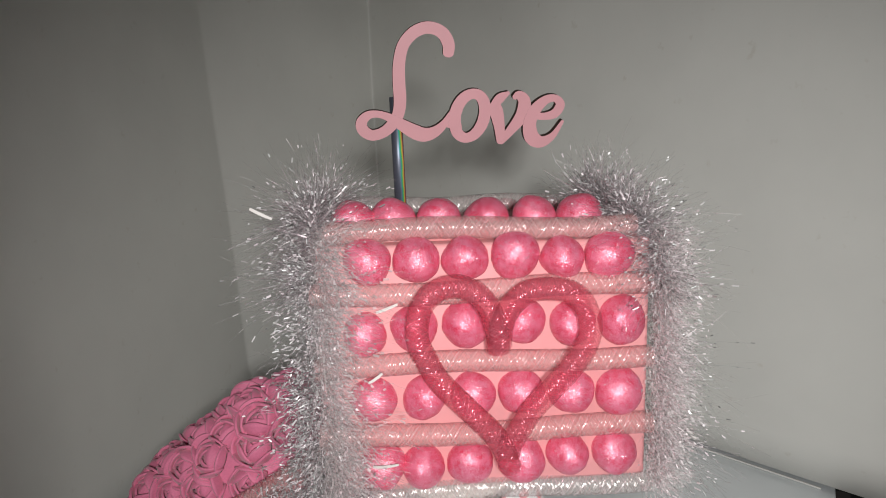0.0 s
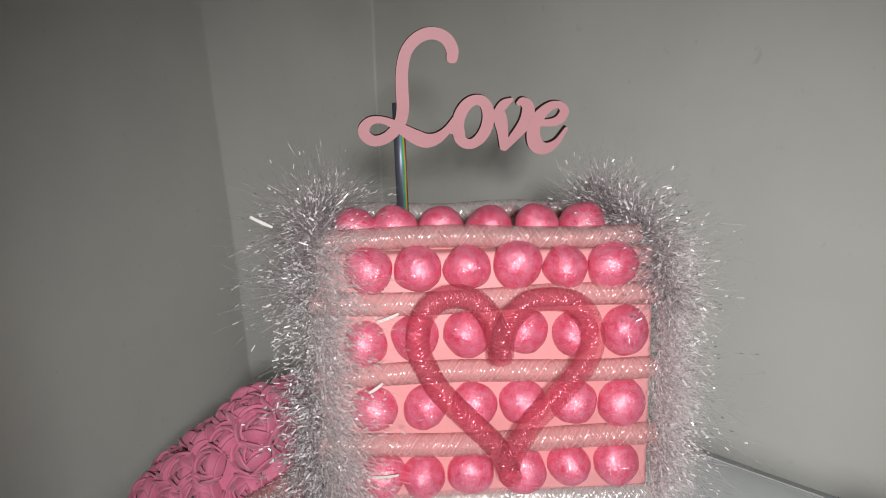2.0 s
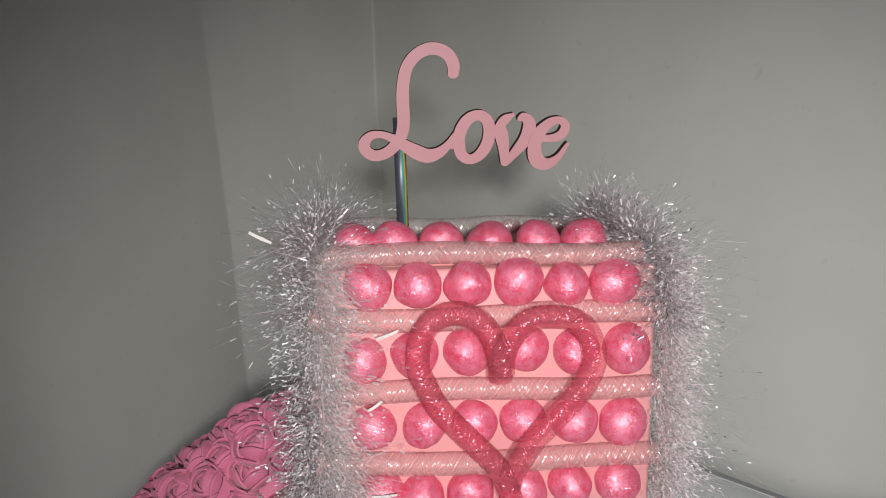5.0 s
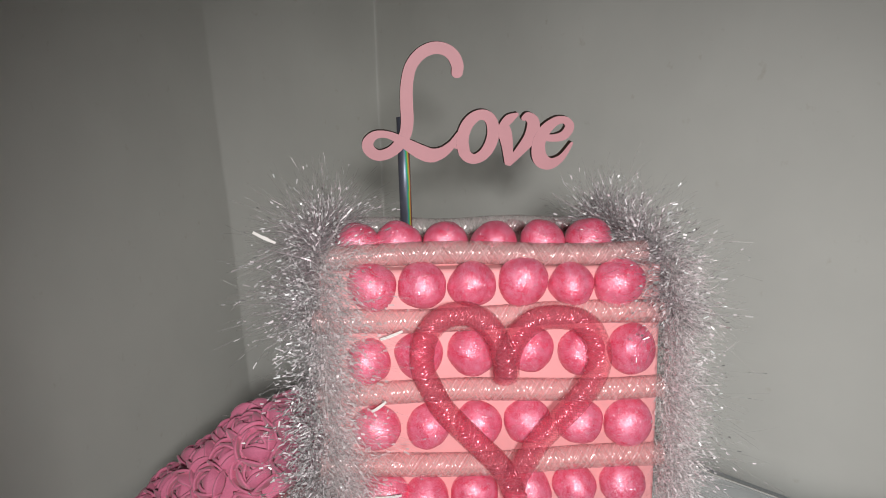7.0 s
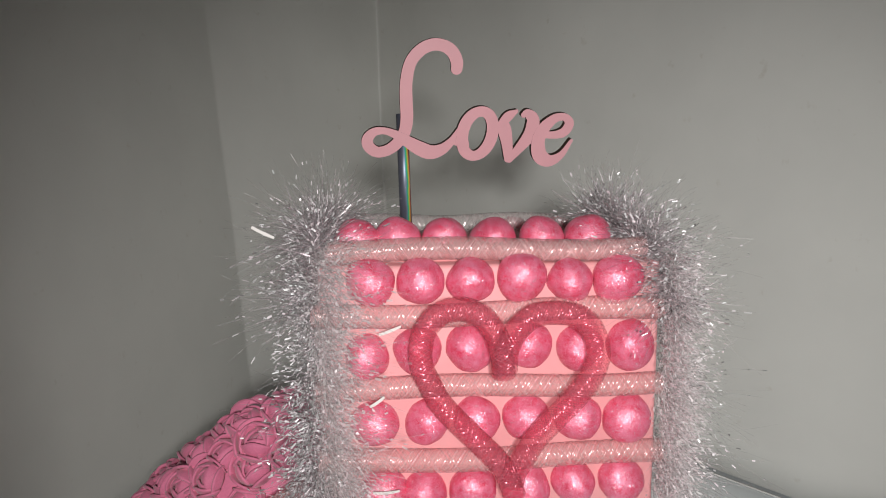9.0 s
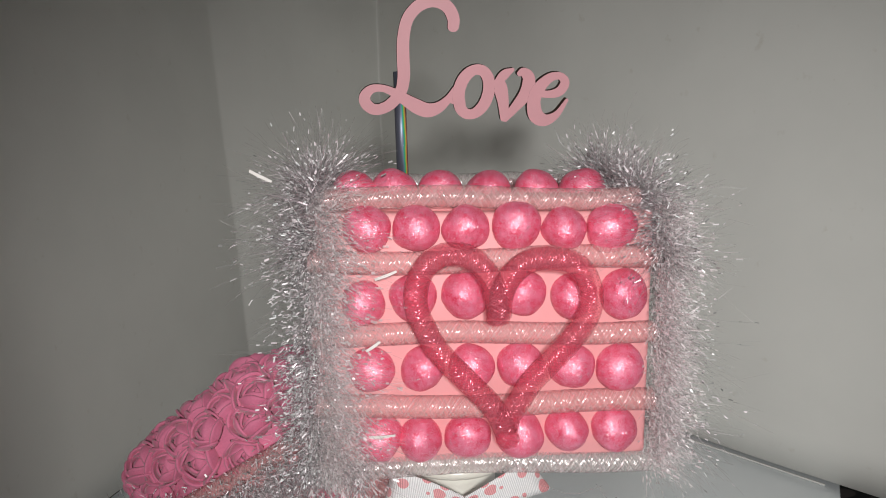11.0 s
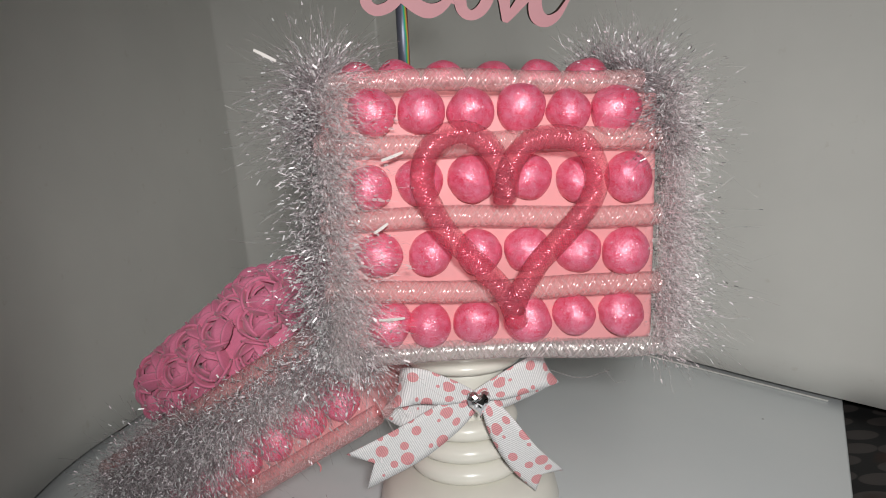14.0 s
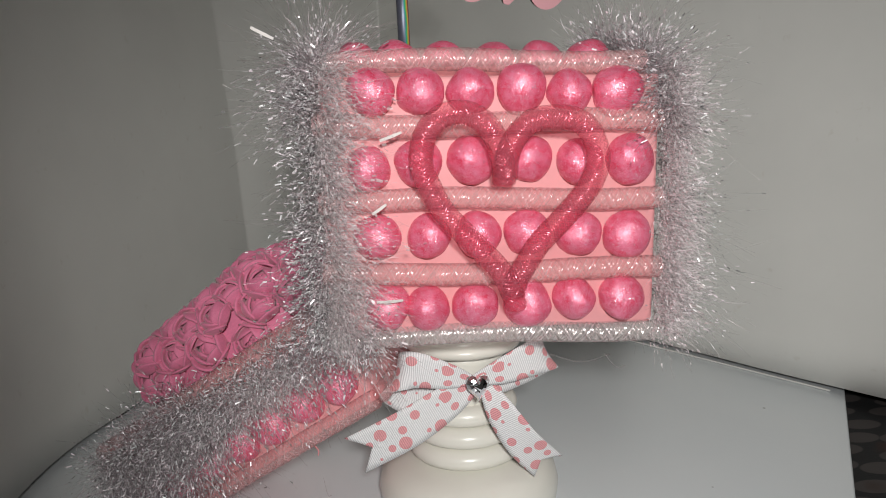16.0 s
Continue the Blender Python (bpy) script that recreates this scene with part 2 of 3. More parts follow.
def box(x0, x1, y0, y1, z0, z1, bevel=0.0):
    bm = bmesh.new()
    bmesh.ops.create_cube(bm, size=1, matrix=Matrix.LocRotScale(((x0 + x1) / 2, (y0 + y1) / 2, (z0 + z1) / 2), None, (x1 - x0, y1 - y0, z1 - z0)))
    if bevel:
        bmesh.ops.bevel(bm, geom=bm.edges[:], offset=bevel, segments=2, affect="EDGES", profile=0.5)
    return bm


def prism(outline, z0, z1, bevel=0.0):
    """An upright slab over a plan outline."""
    bm = bmesh.new()
    f = bm.faces.new([bm.verts.new((x, y, z0)) for x, y in outline])
    up = bmesh.ops.extrude_face_region(bm, geom=[f])["geom"]
    bmesh.ops.translate(bm, verts=[v for v in up if isinstance(v, bmesh.types.BMVert)], vec=(0, 0, z1 - z0))
    bmesh.ops.recalc_face_normals(bm, faces=bm.faces)
    if bevel:
        bmesh.ops.bevel(bm, geom=bm.edges[:], offset=bevel, segments=1, affect="EDGES")
    return bm


def lathe(profile, segments=64):
    """A turned body from (radius, height) rows."""
    verts, faces = [], []
    for r, z in profile:
        for i in range(segments):
            a = 2 * math.pi * i / segments
            verts.append((r * math.cos(a), r * math.sin(a), z))
    for j in range(len(profile) - 1):
        for i in range(segments):
            k = (i + 1) % segments
            faces.append((j * segments + i, j * segments + k, (j + 1) * segments + k, (j + 1) * segments + i))
    faces.append(tuple(range(segments))[::-1])
    faces.append(tuple(range((len(profile) - 1) * segments, len(profile) * segments)))
    return from_lists(verts, faces)


def spline(points, steps=8):
    """A smooth line through points (Catmull-Rom); each point may have any number of values."""
    p = [np.array(q, float) for q in points]
    p = [2 * p[0] - p[1]] + p + [2 * p[-1] - p[-2]]
    out = []
    for i in range(1, len(p) - 2):
        for s in range(steps):
            t = s / steps
            out.append(0.5 * (2 * p[i] + (p[i + 1] - p[i - 1]) * t + (2 * p[i - 1] - 5 * p[i] + 4 * p[i + 1] - p[i + 2]) * t * t + (3 * p[i] - p[i - 1] - 3 * p[i + 1] + p[i + 2]) * t ** 3))
    out.append(p[-2])
    return np.array(out)


def frames_along(line):
    """Tangent and two normals at each point of a line."""
    line = np.asarray(line, float)
    tan = np.gradient(line, axis=0)
    tan /= np.linalg.norm(tan, axis=1)[:, None]
    n = np.cross(tan[0], (0.31, 0.9, 0.2))
    n /= np.linalg.norm(n)
    rows = []
    for t in tan:
        n = n - t * (n @ t)
        n /= np.linalg.norm(n)
        rows.append((t, n, np.cross(t, n)))
    return rows


def resample(line, step):
    line = np.asarray(line, float)
    d = np.r_[0, np.cumsum(np.linalg.norm(np.diff(line, axis=0), axis=1))]
    n = max(2, int(d[-1] / step) + 1)
    s = np.linspace(0, d[-1], n)
    return np.stack([np.interp(s, d, line[:, k]) for k in range(line.shape[1])], 1), s


def tube(line, radius, sides=14, flat=1.0):
    rows = frames_along(line)
    verts, faces = [], []
    for (t, n, b), p in zip(rows, line):
        for i in range(sides):
            a = 2 * math.pi * i / sides
            verts.append(np.asarray(p) + radius * (math.cos(a) * n + math.sin(a) * b * flat))
    for j in range(len(line) - 1):
        for i in range(sides):
            k = (i + 1) % sides
            faces.append((j * sides + i, j * sides + k, (j + 1) * sides + k, (j + 1) * sides + i))
    faces.append(tuple(range(sides))[::-1])
    faces.append(tuple(range((len(line) - 1) * sides, len(line) * sides)))
    return from_lists(verts, faces)


def braid(line, radius, strands=12, pitch=0.024, width=0.00050):
    """Flat strands that wind both ways round a line, as in mesh tubing."""
    pts, s = resample(line, 0.0008)
    rows = frames_along(pts)
    verts, faces = [], []
    rng = random.Random(len(pts))
    for way in (1, -1):
        for k in range(strands):
            first, shift = len(verts), rng.uniform(-0.12, 0.12)
            w = width * rng.uniform(0.75, 1.2)
            for (t, n, b), p, d in zip(rows, pts, s):
                a = way * 2 * math.pi * d / pitch + 2 * math.pi * k / strands + shift
                out = math.cos(a) * n + math.sin(a) * b
                side = -math.sin(a) * n + math.cos(a) * b
                across = t * 0.75 - way * side * 0.66
                roll = 0.9 * math.sin(d * 2600 * (1 + 0.1 * shift) + 5 * k) + 4 * shift
                across = math.cos(roll) * across + math.sin(roll) * out
                c = p + out * radius * (1 + 0.02 * way * math.sin(d * 900 + k))
                verts += [c - across * w / 2, c + across * w / 2]
            for i in range(len(pts) - 1):
                q = first + 2 * i
                faces.append((q, q + 1, q + 3, q + 2))
    return from_lists(verts, faces)


def mesh_tube(name, line, radius, parent, silver=False, label="", strands=12):
    core = part(name, tube(line, radius * 0.93), M_CLEAR_SHEATH if silver else M_SHEATH, parent, label)
    part("mesh_weave", braid(line, radius, strands), M_SILVER_MESH if silver else M_MESH, core)
    return core


def tinsel(line, per_metre, length, seed, keep=None, width=0.0006, droop=0.12, lean=(0, 0, 0), spread=0.0, reach=None, glint_count=2):
    """Many thin, twisted film strips that stand out all round a line.
    keep(p, d): which strips at p towards d stay; reach: how far they stand out, from start to end of the line."""
    rng = np.random.default_rng(seed)
    pts, s = resample(line, 0.002)
    rows = np.array(frames_along(pts))
    count, segs = int(per_metre * s[-1]), 6
    tuft = rng.integers(0, max(1, count // 26), count)          # most strips stand in small tufts
    loose = rng.random(count) < 0.35
    u = np.where(loose, rng.uniform(0, len(pts) - 1, count), rng.uniform(0, len(pts) - 1, tuft.max() + 1)[tuft] + rng.normal(0, 0.6, count))
    u = np.clip(u, 0, len(pts) - 1.001)
    i = u.astype(int)
    p = pts[i] + (pts[i + 1] - pts[i]) * (u - i)[:, None] + rng.normal(0, 0.0025 + spread, (count, 3))
    a = np.where(loose, rng.uniform(0, 2 * math.pi, count), rng.uniform(0, 2 * math.pi, tuft.max() + 1)[tuft] + rng.normal(0, 0.34, count))[:, None]
    d = np.cos(a) * rows[i, 1] + np.sin(a) * rows[i, 2] + rows[i, 0] * rng.normal(0, 0.4, count)[:, None] + np.asarray(lean)
    d /= np.linalg.norm(d, axis=1)[:, None]
    far = np.ones(count) if reach is None else np.interp(u / (len(pts) - 1), np.linspace(0, 1, len(reach)), reach)
    if keep:
        ok = keep(p, d)
        p, d, far = p[ok], d[ok], far[ok]
        count = len(p)
    long = (length * far * (0.35 + 0.65 * rng.random(count) ** 0.8))[:, None]
    side = np.cross(d, (0.3, 0.5, 0.8))
    side /= np.linalg.norm(side, axis=1)[:, None]
    other = np.cross(d, side)
    bend = rng.normal(0, 0.22, (count, 3)) + np.array((0, 0, -droop))
    crimp = rng.normal(0, 0.035, (segs + 1, count, 1))
    spin, twist = rng.uniform(0, 6.28, (count, 1)), rng.uniform(-20, 20, (count, 1))
    w = width * 0.5 * np.exp(rng.normal(0, 0.4, (count, 1)))
    verts = np.empty((count, 2 * (segs + 1), 3))
    for k in range(segs + 1):
        f = k / segs
        c = p + d * long * f + bend * long * f * f + side * long * crimp[k] * f
        q = spin + twist * f
        across = (np.cos(q) * side + np.sin(q) * other) * w / 2 * (1 - 0.3 * f)
        verts[:, 2 * k], verts[:, 2 * k + 1] = c - across, c + across
    quad = np.array([(2 * k, 2 * k + 1, 2 * k + 3, 2 * k + 2) for k in range(segs)])
    faces = (np.arange(count)[:, None, None] * 2 * (segs + 1) + quad).reshape(-1, 4)
    # pale flat quads along the outer part of each strip, painting in its glints
    each = glint_count
    f = rng.uniform(0.25, 1.0, (count, each, 1))
    c = p[:, None] + d[:, None] * long[:, None] * f + bend[:, None] * long[:, None] * f * f
    way = d[:, None] + 2 * bend[:, None] * f + rng.normal(0, 0.18, (count, each, 3))
    way /= np.linalg.norm(way, axis=2, keepdims=True)
    q = rng.uniform(0, 6.28, (count, each, 1))
    across = np.cos(q) * side[:, None] + np.sin(q) * other[:, None]
    across = across * width * rng.uniform(0.35, 0.80, (count, each, 1))
    half = way * 0.0009 * np.clip(np.exp(rng.normal(0, 0.45, (count, each, 1))), 0.4, 1.9)
    glint_verts = np.stack([c - half - across, c + half - across, c + half + across, c - half + across], 2).reshape(-1, 3)
    base = count * 2 * (segs + 1)
    more = (base + np.arange(count * each)[:, None] * 4 + np.arange(4))
    bm = from_lists(verts.reshape(-1, 3).tolist() + glint_verts.tolist(), faces.tolist() + more.tolist())
    bm.faces.ensure_lookup_table()
    for k in range(len(faces), len(faces) + len(more)):
        bm.faces[k].material_index = 1
    return bm


def half_ball(radius, seed, high=0.95):
    """A lumpy half ball whose flat side lies in the plane y = 0; it bulges towards -y."""
    bm = bmesh.new()
    bmesh.ops.create_icosphere(bm, subdivisions=4, radius=radius)
    bmesh.ops.delete(bm, geom=[v for v in bm.verts if v.co.y > radius * 0.12], context="VERTS")
    for v in bm.verts:
        q = v.co * 90 + Vector((seed * 7.1, seed * 3.3, seed))
        v.co *= 1 + 0.15 * noise.noise(q * 0.7) + 0.03 * noise.noise(q * 2.2)
        v.co.y *= high
    wide = (max(v.co.x for v in bm.verts) - min(v.co.x for v in bm.verts) + max(v.co.z for v in bm.verts) - min(v.co.z for v in bm.verts)) / 4
    middle = Vector(((max(v.co.x for v in bm.verts) + min(v.co.x for v in bm.verts)) / 2, 0, (max(v.co.z for v in bm.verts) + min(v.co.z for v in bm.verts)) / 2))
    for v in bm.verts:
        v.co = (v.co - middle) * (radius * 1.01 / wide)
    return bm


# ---- the setting ----
def structure(name, bm, material, label, smooth=False):
    return tagged(mesh_object(name, bm, material, smooth), label, name.split("_")[0], kind="structure")


structure("floor", box(-1.6, 1.8, -2.2, 2.0, -0.95, -0.93), M_FLOOR, "plain dark floor of the room")
structure("ceiling", box(-1.6, 1.8, -2.2, 2.0, 1.5, 1.52), M_WALL, "plain pale ceiling of the room")
structure("wall_north", box(-1.6, 1.8, 2.0, 2.1, -0.95, 1.52), M_WALL, "plain pale room wall")
structure("wall_south", box(-1.6, 1.8, -2.3, -2.2, -0.95, 1.52), M_WALL, "plain pale room wall")
structure("wall_west", box(-1.7, -1.6, -2.3, 2.1, -0.95, 1.52), M_WALL, "plain pale room wall")
structure("wall_east", box(1.8, 1.9, -2.3, 2.1, -0.95, 1.52), M_WALL, "plain pale room wall")

table = thing("table", "table under a dark printed cloth with grey ovals", "table", (0.1, 0.1, -0.93))
part("tabletop", box(-0.9, 1.0, -0.75, 1.05, 0.715, 0.752, 0.004), M_CLOTH, table, "dark cloth with grey ovals")
for lx in (-0.82, 0.92):
    for ly in (-0.67, 0.97):
        part("leg", box(lx - 0.03, lx + 0.03, ly - 0.03, ly + 0.03, 0.0, 0.715, 0.003), M_FLOOR, table)

# white base board: its edge runs out in front of the wall panel
BASE_OUT = [(0.365, 0.212), (0.445, 0.333), (0.20, 0.98), (-0.46, 0.98), (-0.46, -0.30), (0.026, -0.30)]
tagged(mesh_object("base_board", prism(BASE_OUT, TABLE - 0.006, TABLE, 0.0008), M_BASE, False), "glossy white base board flat on the dark tablecloth", "board")



def display_board():
    """One white sheet folded twice; the fold on the dark side leans outwards with height."""
    corners = [(-0.335, -0.32), (-0.352, 0.20), (-0.243, 0.575), (-0.047, 0.82), (0.56, -0.105)]
    plan = []
    for k, (x, y) in enumerate(corners):
        if k in (0, 4):
            plan.append((x, y))
            continue
        here, r = Vector((x, y)), (0.06, 0.004, 0.006)[k - 1]
        a = here + (Vector(corners[k - 1]) - here).normalized() * r
        b = here + (Vector(corners[k + 1]) - here).normalized() * r
        for q in np.linspace(0, 1, 7):
            plan.append(tuple(a.lerp(here, q).lerp(here.lerp(b, q), q)))
    line = []
    for (x0, y0), (x1, y1) in zip(plan, plan[1:]):
        n = max(1, int(math.hypot(x1 - x0, y1 - y0) / 0.04))
        line += [(x0 + (x1 - x0) * i / n, y0 + (y1 - y0) * i / n) for i in range(n)]
    line.append(plan[-1])
    verts, faces, rows, cols = [], [], 24, len(line)
    for j in range(rows + 1):
        z = TABLE + 0.006 + (0.75 - TABLE) * j / rows
        for x, y in line:
            lean = -0.052 * (z + 0.1) * min(1, max(0, (-0.06 - x) / 0.2))
            w = 0.0022 * noise.noise(Vector((x * 7, y * 7, z * 6)))
            verts.append((x + lean + w, y + w, z))
    for j in range(rows):
        for i in range(cols - 1):
            q = j * cols + i
            faces.append((q, q + 1, q + cols + 1, q + cols))
    ob = mesh_object("display_board", from_lists(verts, faces), M_BOARD)
    solid = ob.modifiers.new("thick", "SOLIDIFY")
    solid.thickness, solid.offset = 0.003, -1
    return tagged(ob, "white folded display board standing behind the gifts", "board")


display_board()
# pale strip added along the foot of the right-hand panel for its reflection
along, out = Vector((0.548, -0.8365)), Vector((-0.8365, -0.548))
end = Vector((0.372, 0.182)) - along * 0.037
foot = [end - along * 0.62 + out * 0.0005, end + out * 0.0005, end + out * 0.0028, end - along * 0.62 + out * 0.0028]
tagged(mesh_object("trim", prism([tuple(q) for q in foot], TABLE + 0.0005, TABLE + 0.0022, 0.0004), M_BOARD, False), "pale strip added for the board's reflection along its foot", "trim", kind="structure")

# ---- ceramic stand ----
STAND = Vector((-0.013, 0.078, TABLE))
stand = thing("pillar_stand", "glossy cream ceramic pillar stand with turned rings", "stand", STAND)


def ring(r, z, h, n=8):
    return [(r - h * 0.5 + h * 0.62 * math.cos(a), z + h * 0.5 * math.sin(a)) for a in [(-0.5 + i / n) * math.pi for i in range(n + 1)]]


part("base", lathe([(0.052, 0.0), (0.058, 0.002), (0.061, 0.010), (0.0625, 0.021), (0.0605, 0.030), (0.055, 0.0365), (0.047, 0.0405), (0.036, 0.0425), (0.030, 0.043)], 72), M_CERAMIC, stand)
for r, z in ((0.0385, 0.0495), (0.0365, 0.0635), (0.034, 0.0775)):
    part("turned_ring", lathe(ring(r, z, 0.0142), 72), M_CERAMIC, stand)
part("neck", lathe([(0.027, 0.080), (0.0275, 0.088), (0.026, 0.098), (0.0268, 0.110), (0.030, 0.118)], 72), M_CERAMIC, stand)
part("rim", lathe([(0.029, 0.1165)] + ring(0.0385, 0.1225, 0.009) + [(0.037, 0.133), (0.045, 0.137), (0.050, 0.1405), (0.050, 0.1425), (0.046, 0.1435), (0.045, 0.1500)], 72), M_CERAMIC, stand)

# ---- gift box ----
LEAN_BOX = 1.6   # the box leans a little to its right
gift = thing("gift_box", "pink gift box covered with glitter half balls, mesh tubing and tinsel", "gift box", (0.001, 0, -0.0275))
gift.rotation_euler = (0, radians(LEAN_BOX), 0)
part("body", box(-0.0965, 0.0875, 0.0, 0.126, 0.0080, 0.1475, 0.0025), M_CARD, gift, "glossy pink card box")
part("top_panel", box(-0.0940, 0.0850, 0.0125, 0.1235, 0.1470, 0.1535, 0.0015), M_CARD, gift)
inverse = pose(0.001, 0, -0.0275, 0, LEAN_BOX, 0).inverted()

BALLS = {2: [(-65, 114, 1.03), (-39, 113, 1.03), (-12, 112, 1.02), (15, 112, 1.06), (41, 110, 0.96), (68, 109, 1.12)],
         3: [(-68, 74, 0.98), (-41, 76, 1.02), (-13, 76, 1.05), (19, 75, 1.0), (46, 73, 1.0), (75, 72, 1.11)],
         4: [(-66, 37, 1.02), (-38, 36, 0.98), (-11, 36, 1.02), (16, 35, 1.05), (45, 33, 1.02), (73, 31, 1.09)],
         5: [(-63, -1, 1.0), (-40, -4, 0.98), (-14, -4, 1.04), (15, -5, 1.06), (42, -4, 0.99), (70, -5, 1.06)]}
ball_meshes = []
for k in range(6):
    ob = mesh_object("glitter_ball", half_ball(0.0128, k), M_BALL)
    ball_meshes.append(ob.data)
    bpy.data.objects.remove(ob)
rng = random.Random(4)


def glitter_ball(parent, m, k):
    ob = new("glitter_ball", ball_meshes[k % 6])
    ob.parent = parent
    ob.matrix_basis = m
    return ob


for row, spots in BALLS.items():
    for i, (x, z, s) in enumerate(spots):
        p = inverse @ Vector((x / 1000, 0, z / 1000))
        glitter_ball(gift, pose(p.x, -0.0005, p.z) @ Matrix.Diagonal((s, 1, s * rng.uniform(0.92, 0.98), 1)) @ pose(0, 0, 0, 0, rng.uniform(0, 360), 0), row + i * 2)
# the row along the front of the top, and one ball at the back
for i, x in enumerate((-0.077, -0.054, -0.027, 0.001, 0.030, 0.057)):
    glitter_ball(gift, pose(x, 0.037, 0.1565, -90, 0, 0) @ pose(0, 0, 0, 0, rng.uniform(0, 360), 0) @ Matrix.Diagonal((1.05, 1.05, 1.05, 1)), i)
for x in (0.03, 0.062):
    glitter_ball(gift, pose(x, 0.126, 0.149, 180, 0, 0), 2)


def bar(x0, z0, x1, z1, y, wob=0.0012, n=14):
    rows = []
    for i in range(n + 1):
        f = i / n
        rows.append(inverse @ Vector((x0 + (x1 - x0) * f, y, z0 + (z1 - z0) * f + wob * math.sin(f * 7 + z0 * 90))))
    return [tuple(r) for r in rows]


for x0, z0, x1, z1, y, r in ((-0.086, 0.1300, 0.084, 0.1250, 0.003, 0.0060), (-0.0955, 0.0973, 0.0905, 0.0928, -0.004, 0.0062),
                             (-0.0955, 0.058, 0.0905, 0.0513, -0.004, 0.0060), (-0.0955, 0.0185, 0.0905, 0.0108, -0.004, 0.0062),
                             (-0.0955, -0.018, 0.0905, -0.0256, 0.000, 0.0058)):
    mesh_tube("tube_trim", bar(x0, z0, x1, z1, y), r, gift, z0 < 0, "clear silvery mesh tube" if z0 < 0 else "clear pink mesh tube", strands=20)
mesh_tube("tube_trim", [(-0.09 + 0.175 * i / 12, 0.106, 0.1585 + 0.001 * math.sin(i)) for i in range(13)], 0.0070, gift, True, "clear silvery mesh tube", strands=14)

HEART_L = [(2, 65), (1, 77), (-2, 88), (-8, 97), (-17, 102), (-27, 102), (-35, 97), (-40, 88), (-41, 76), (-37, 65), (-31, 53), (-21, 41), (-11, 30), (-1, 18), (5, 4), (6, -1)]
HEART_R = [(3, 68), (4, 80), (9, 90), (18, 97), (30, 98), (42, 95), (49, 86), (51, 74), (47, 63), (39, 53), (29, 43), (19, 33), (13, 24), (7, 14), (5, 6)]
heart = None
for side in (HEART_L, HEART_R):
    n = len(side)
    pts = [inverse @ Vector((x / 1000, -0.0195 + 0.004 * (abs(i / (n - 1) - 0.5) * 2) ** 4, z / 1000 - 0.0014)) for i, (x, z) in enumerate(side)]
    line = spline([tuple(p) for p in pts], 6)
    if heart is None:
        heart = part("heart", tube(line, 0.0057), M_RED_SHEATH, gift, "red mesh tube bent into a heart")
        part("mesh_weave", braid(line, 0.0061, 16), M_RED_MESH, heart)
    else:
        part("heart_half", tube(line, 0.0057), M_RED_SHEATH, heart)
        part("mesh_weave", braid(line, 0.0061, 16), M_RED_MESH, heart)

# tinsel garlands on the two side edges
left_line = spline([(-0.096, 0.006, 0.0), (-0.100, 0.006, 0.03), (-0.101, 0.006, 0.08), (-0.100, 0.006, 0.135)], 10)
left_top = spline([(-0.100, 0.006, 0.125), (-0.100, 0.02, 0.153), (-0.099, 0.06, 0.160), (-0.096, 0.124, 0.158)], 10)
low_line = spline([(-0.099, 0.004, 0.022), (-0.088, -0.004, 0.012), (-0.072, -0.004, 0.010)], 10)
right_line = spline([(0.096, 0.020, 0.004), (0.099, 0.022, 0.05), (0.098, 0.022, 0.10), (0.095, 0.026, 0.138)], 10)
right_top = spline([(0.093, -0.004, 0.116), (0.088, -0.005, 0.145), (0.084, 0.03, 0.160), (0.082, 0.118, 0.161)], 10)
edge_line = spline([(0.090, -0.001, 0.000), (0.091, -0.002, 0.05), (0.091, -0.003, 0.10), (0.090, -0.004, 0.153)], 10)
SILVER, FILM = "silver white tinsel", [M_TINSEL, M_GLINT]
CLEAR, VEIL = "clear pinkish tinsel", [M_VEIL, M_VEIL_GLINT]
part("tinsel_garland", tinsel(left_line, 11000, 0.034, 1, keep=lambda p, d: (d[:, 1] < 0.75) & (d[:, 0] < 0.6), spread=0.001, lean=(-0.1, -0.1, -0.06)), FILM, gift, SILVER, smooth=False)
core_line = spline([(-0.098, 0.000, -0.004), (-0.100, -0.001, 0.05), (-0.100, -0.001, 0.10), (-0.099, 0.000, 0.140)], 10)
part("tinsel_garland", tinsel(core_line, 22000, 0.018, 12, glint_count=3, keep=lambda p, d: d[:, 1] < 0.3, spread=0.001), FILM, gift, SILVER, smooth=False)
over_line = spline([(-0.094, -0.004, 0.012), (-0.094, -0.005, 0.06), (-0.095, -0.006, 0.115), (-0.095, -0.004, 0.158)], 10)
part("tinsel_garland", tinsel(over_line, 60000, 0.037, 8, glint_count=1, width=0.0008, keep=lambda p, d: (d[:, 0] > -0.1) & (d[:, 1] < 0.1), lean=(0.15, 0, -0.15), reach=(1.3, 1.15, 0.9, 0.95, 1.15, 0.9)), VEIL, gift, CLEAR, smooth=False)
part("tinsel_garland", tinsel(left_top, 21000, 0.042, 4, glint_count=1, width=0.0007), FILM, gift, SILVER, smooth=False)
part("tinsel_garland", tinsel(low_line, 17000, 0.036, 3, lean=(0.15, -0.1, -0.25)), FILM, gift, SILVER, smooth=False)
part("tinsel_garland", tinsel(right_line, 23000, 0.045, 2, keep=lambda p, d: d[:, 0] > -0.2, lean=(0.15, 0, -0.15), reach=(0.9, 1.05, 1.1, 0.9, 0.55, 0.45)), FILM, gift, SILVER, smooth=False)
part("tinsel_garland", tinsel(right_top, 26000, 0.036, 7, lean=(0.0, 0, 0.1), glint_count=1, width=0.0007), FILM, gift, SILVER, smooth=False)
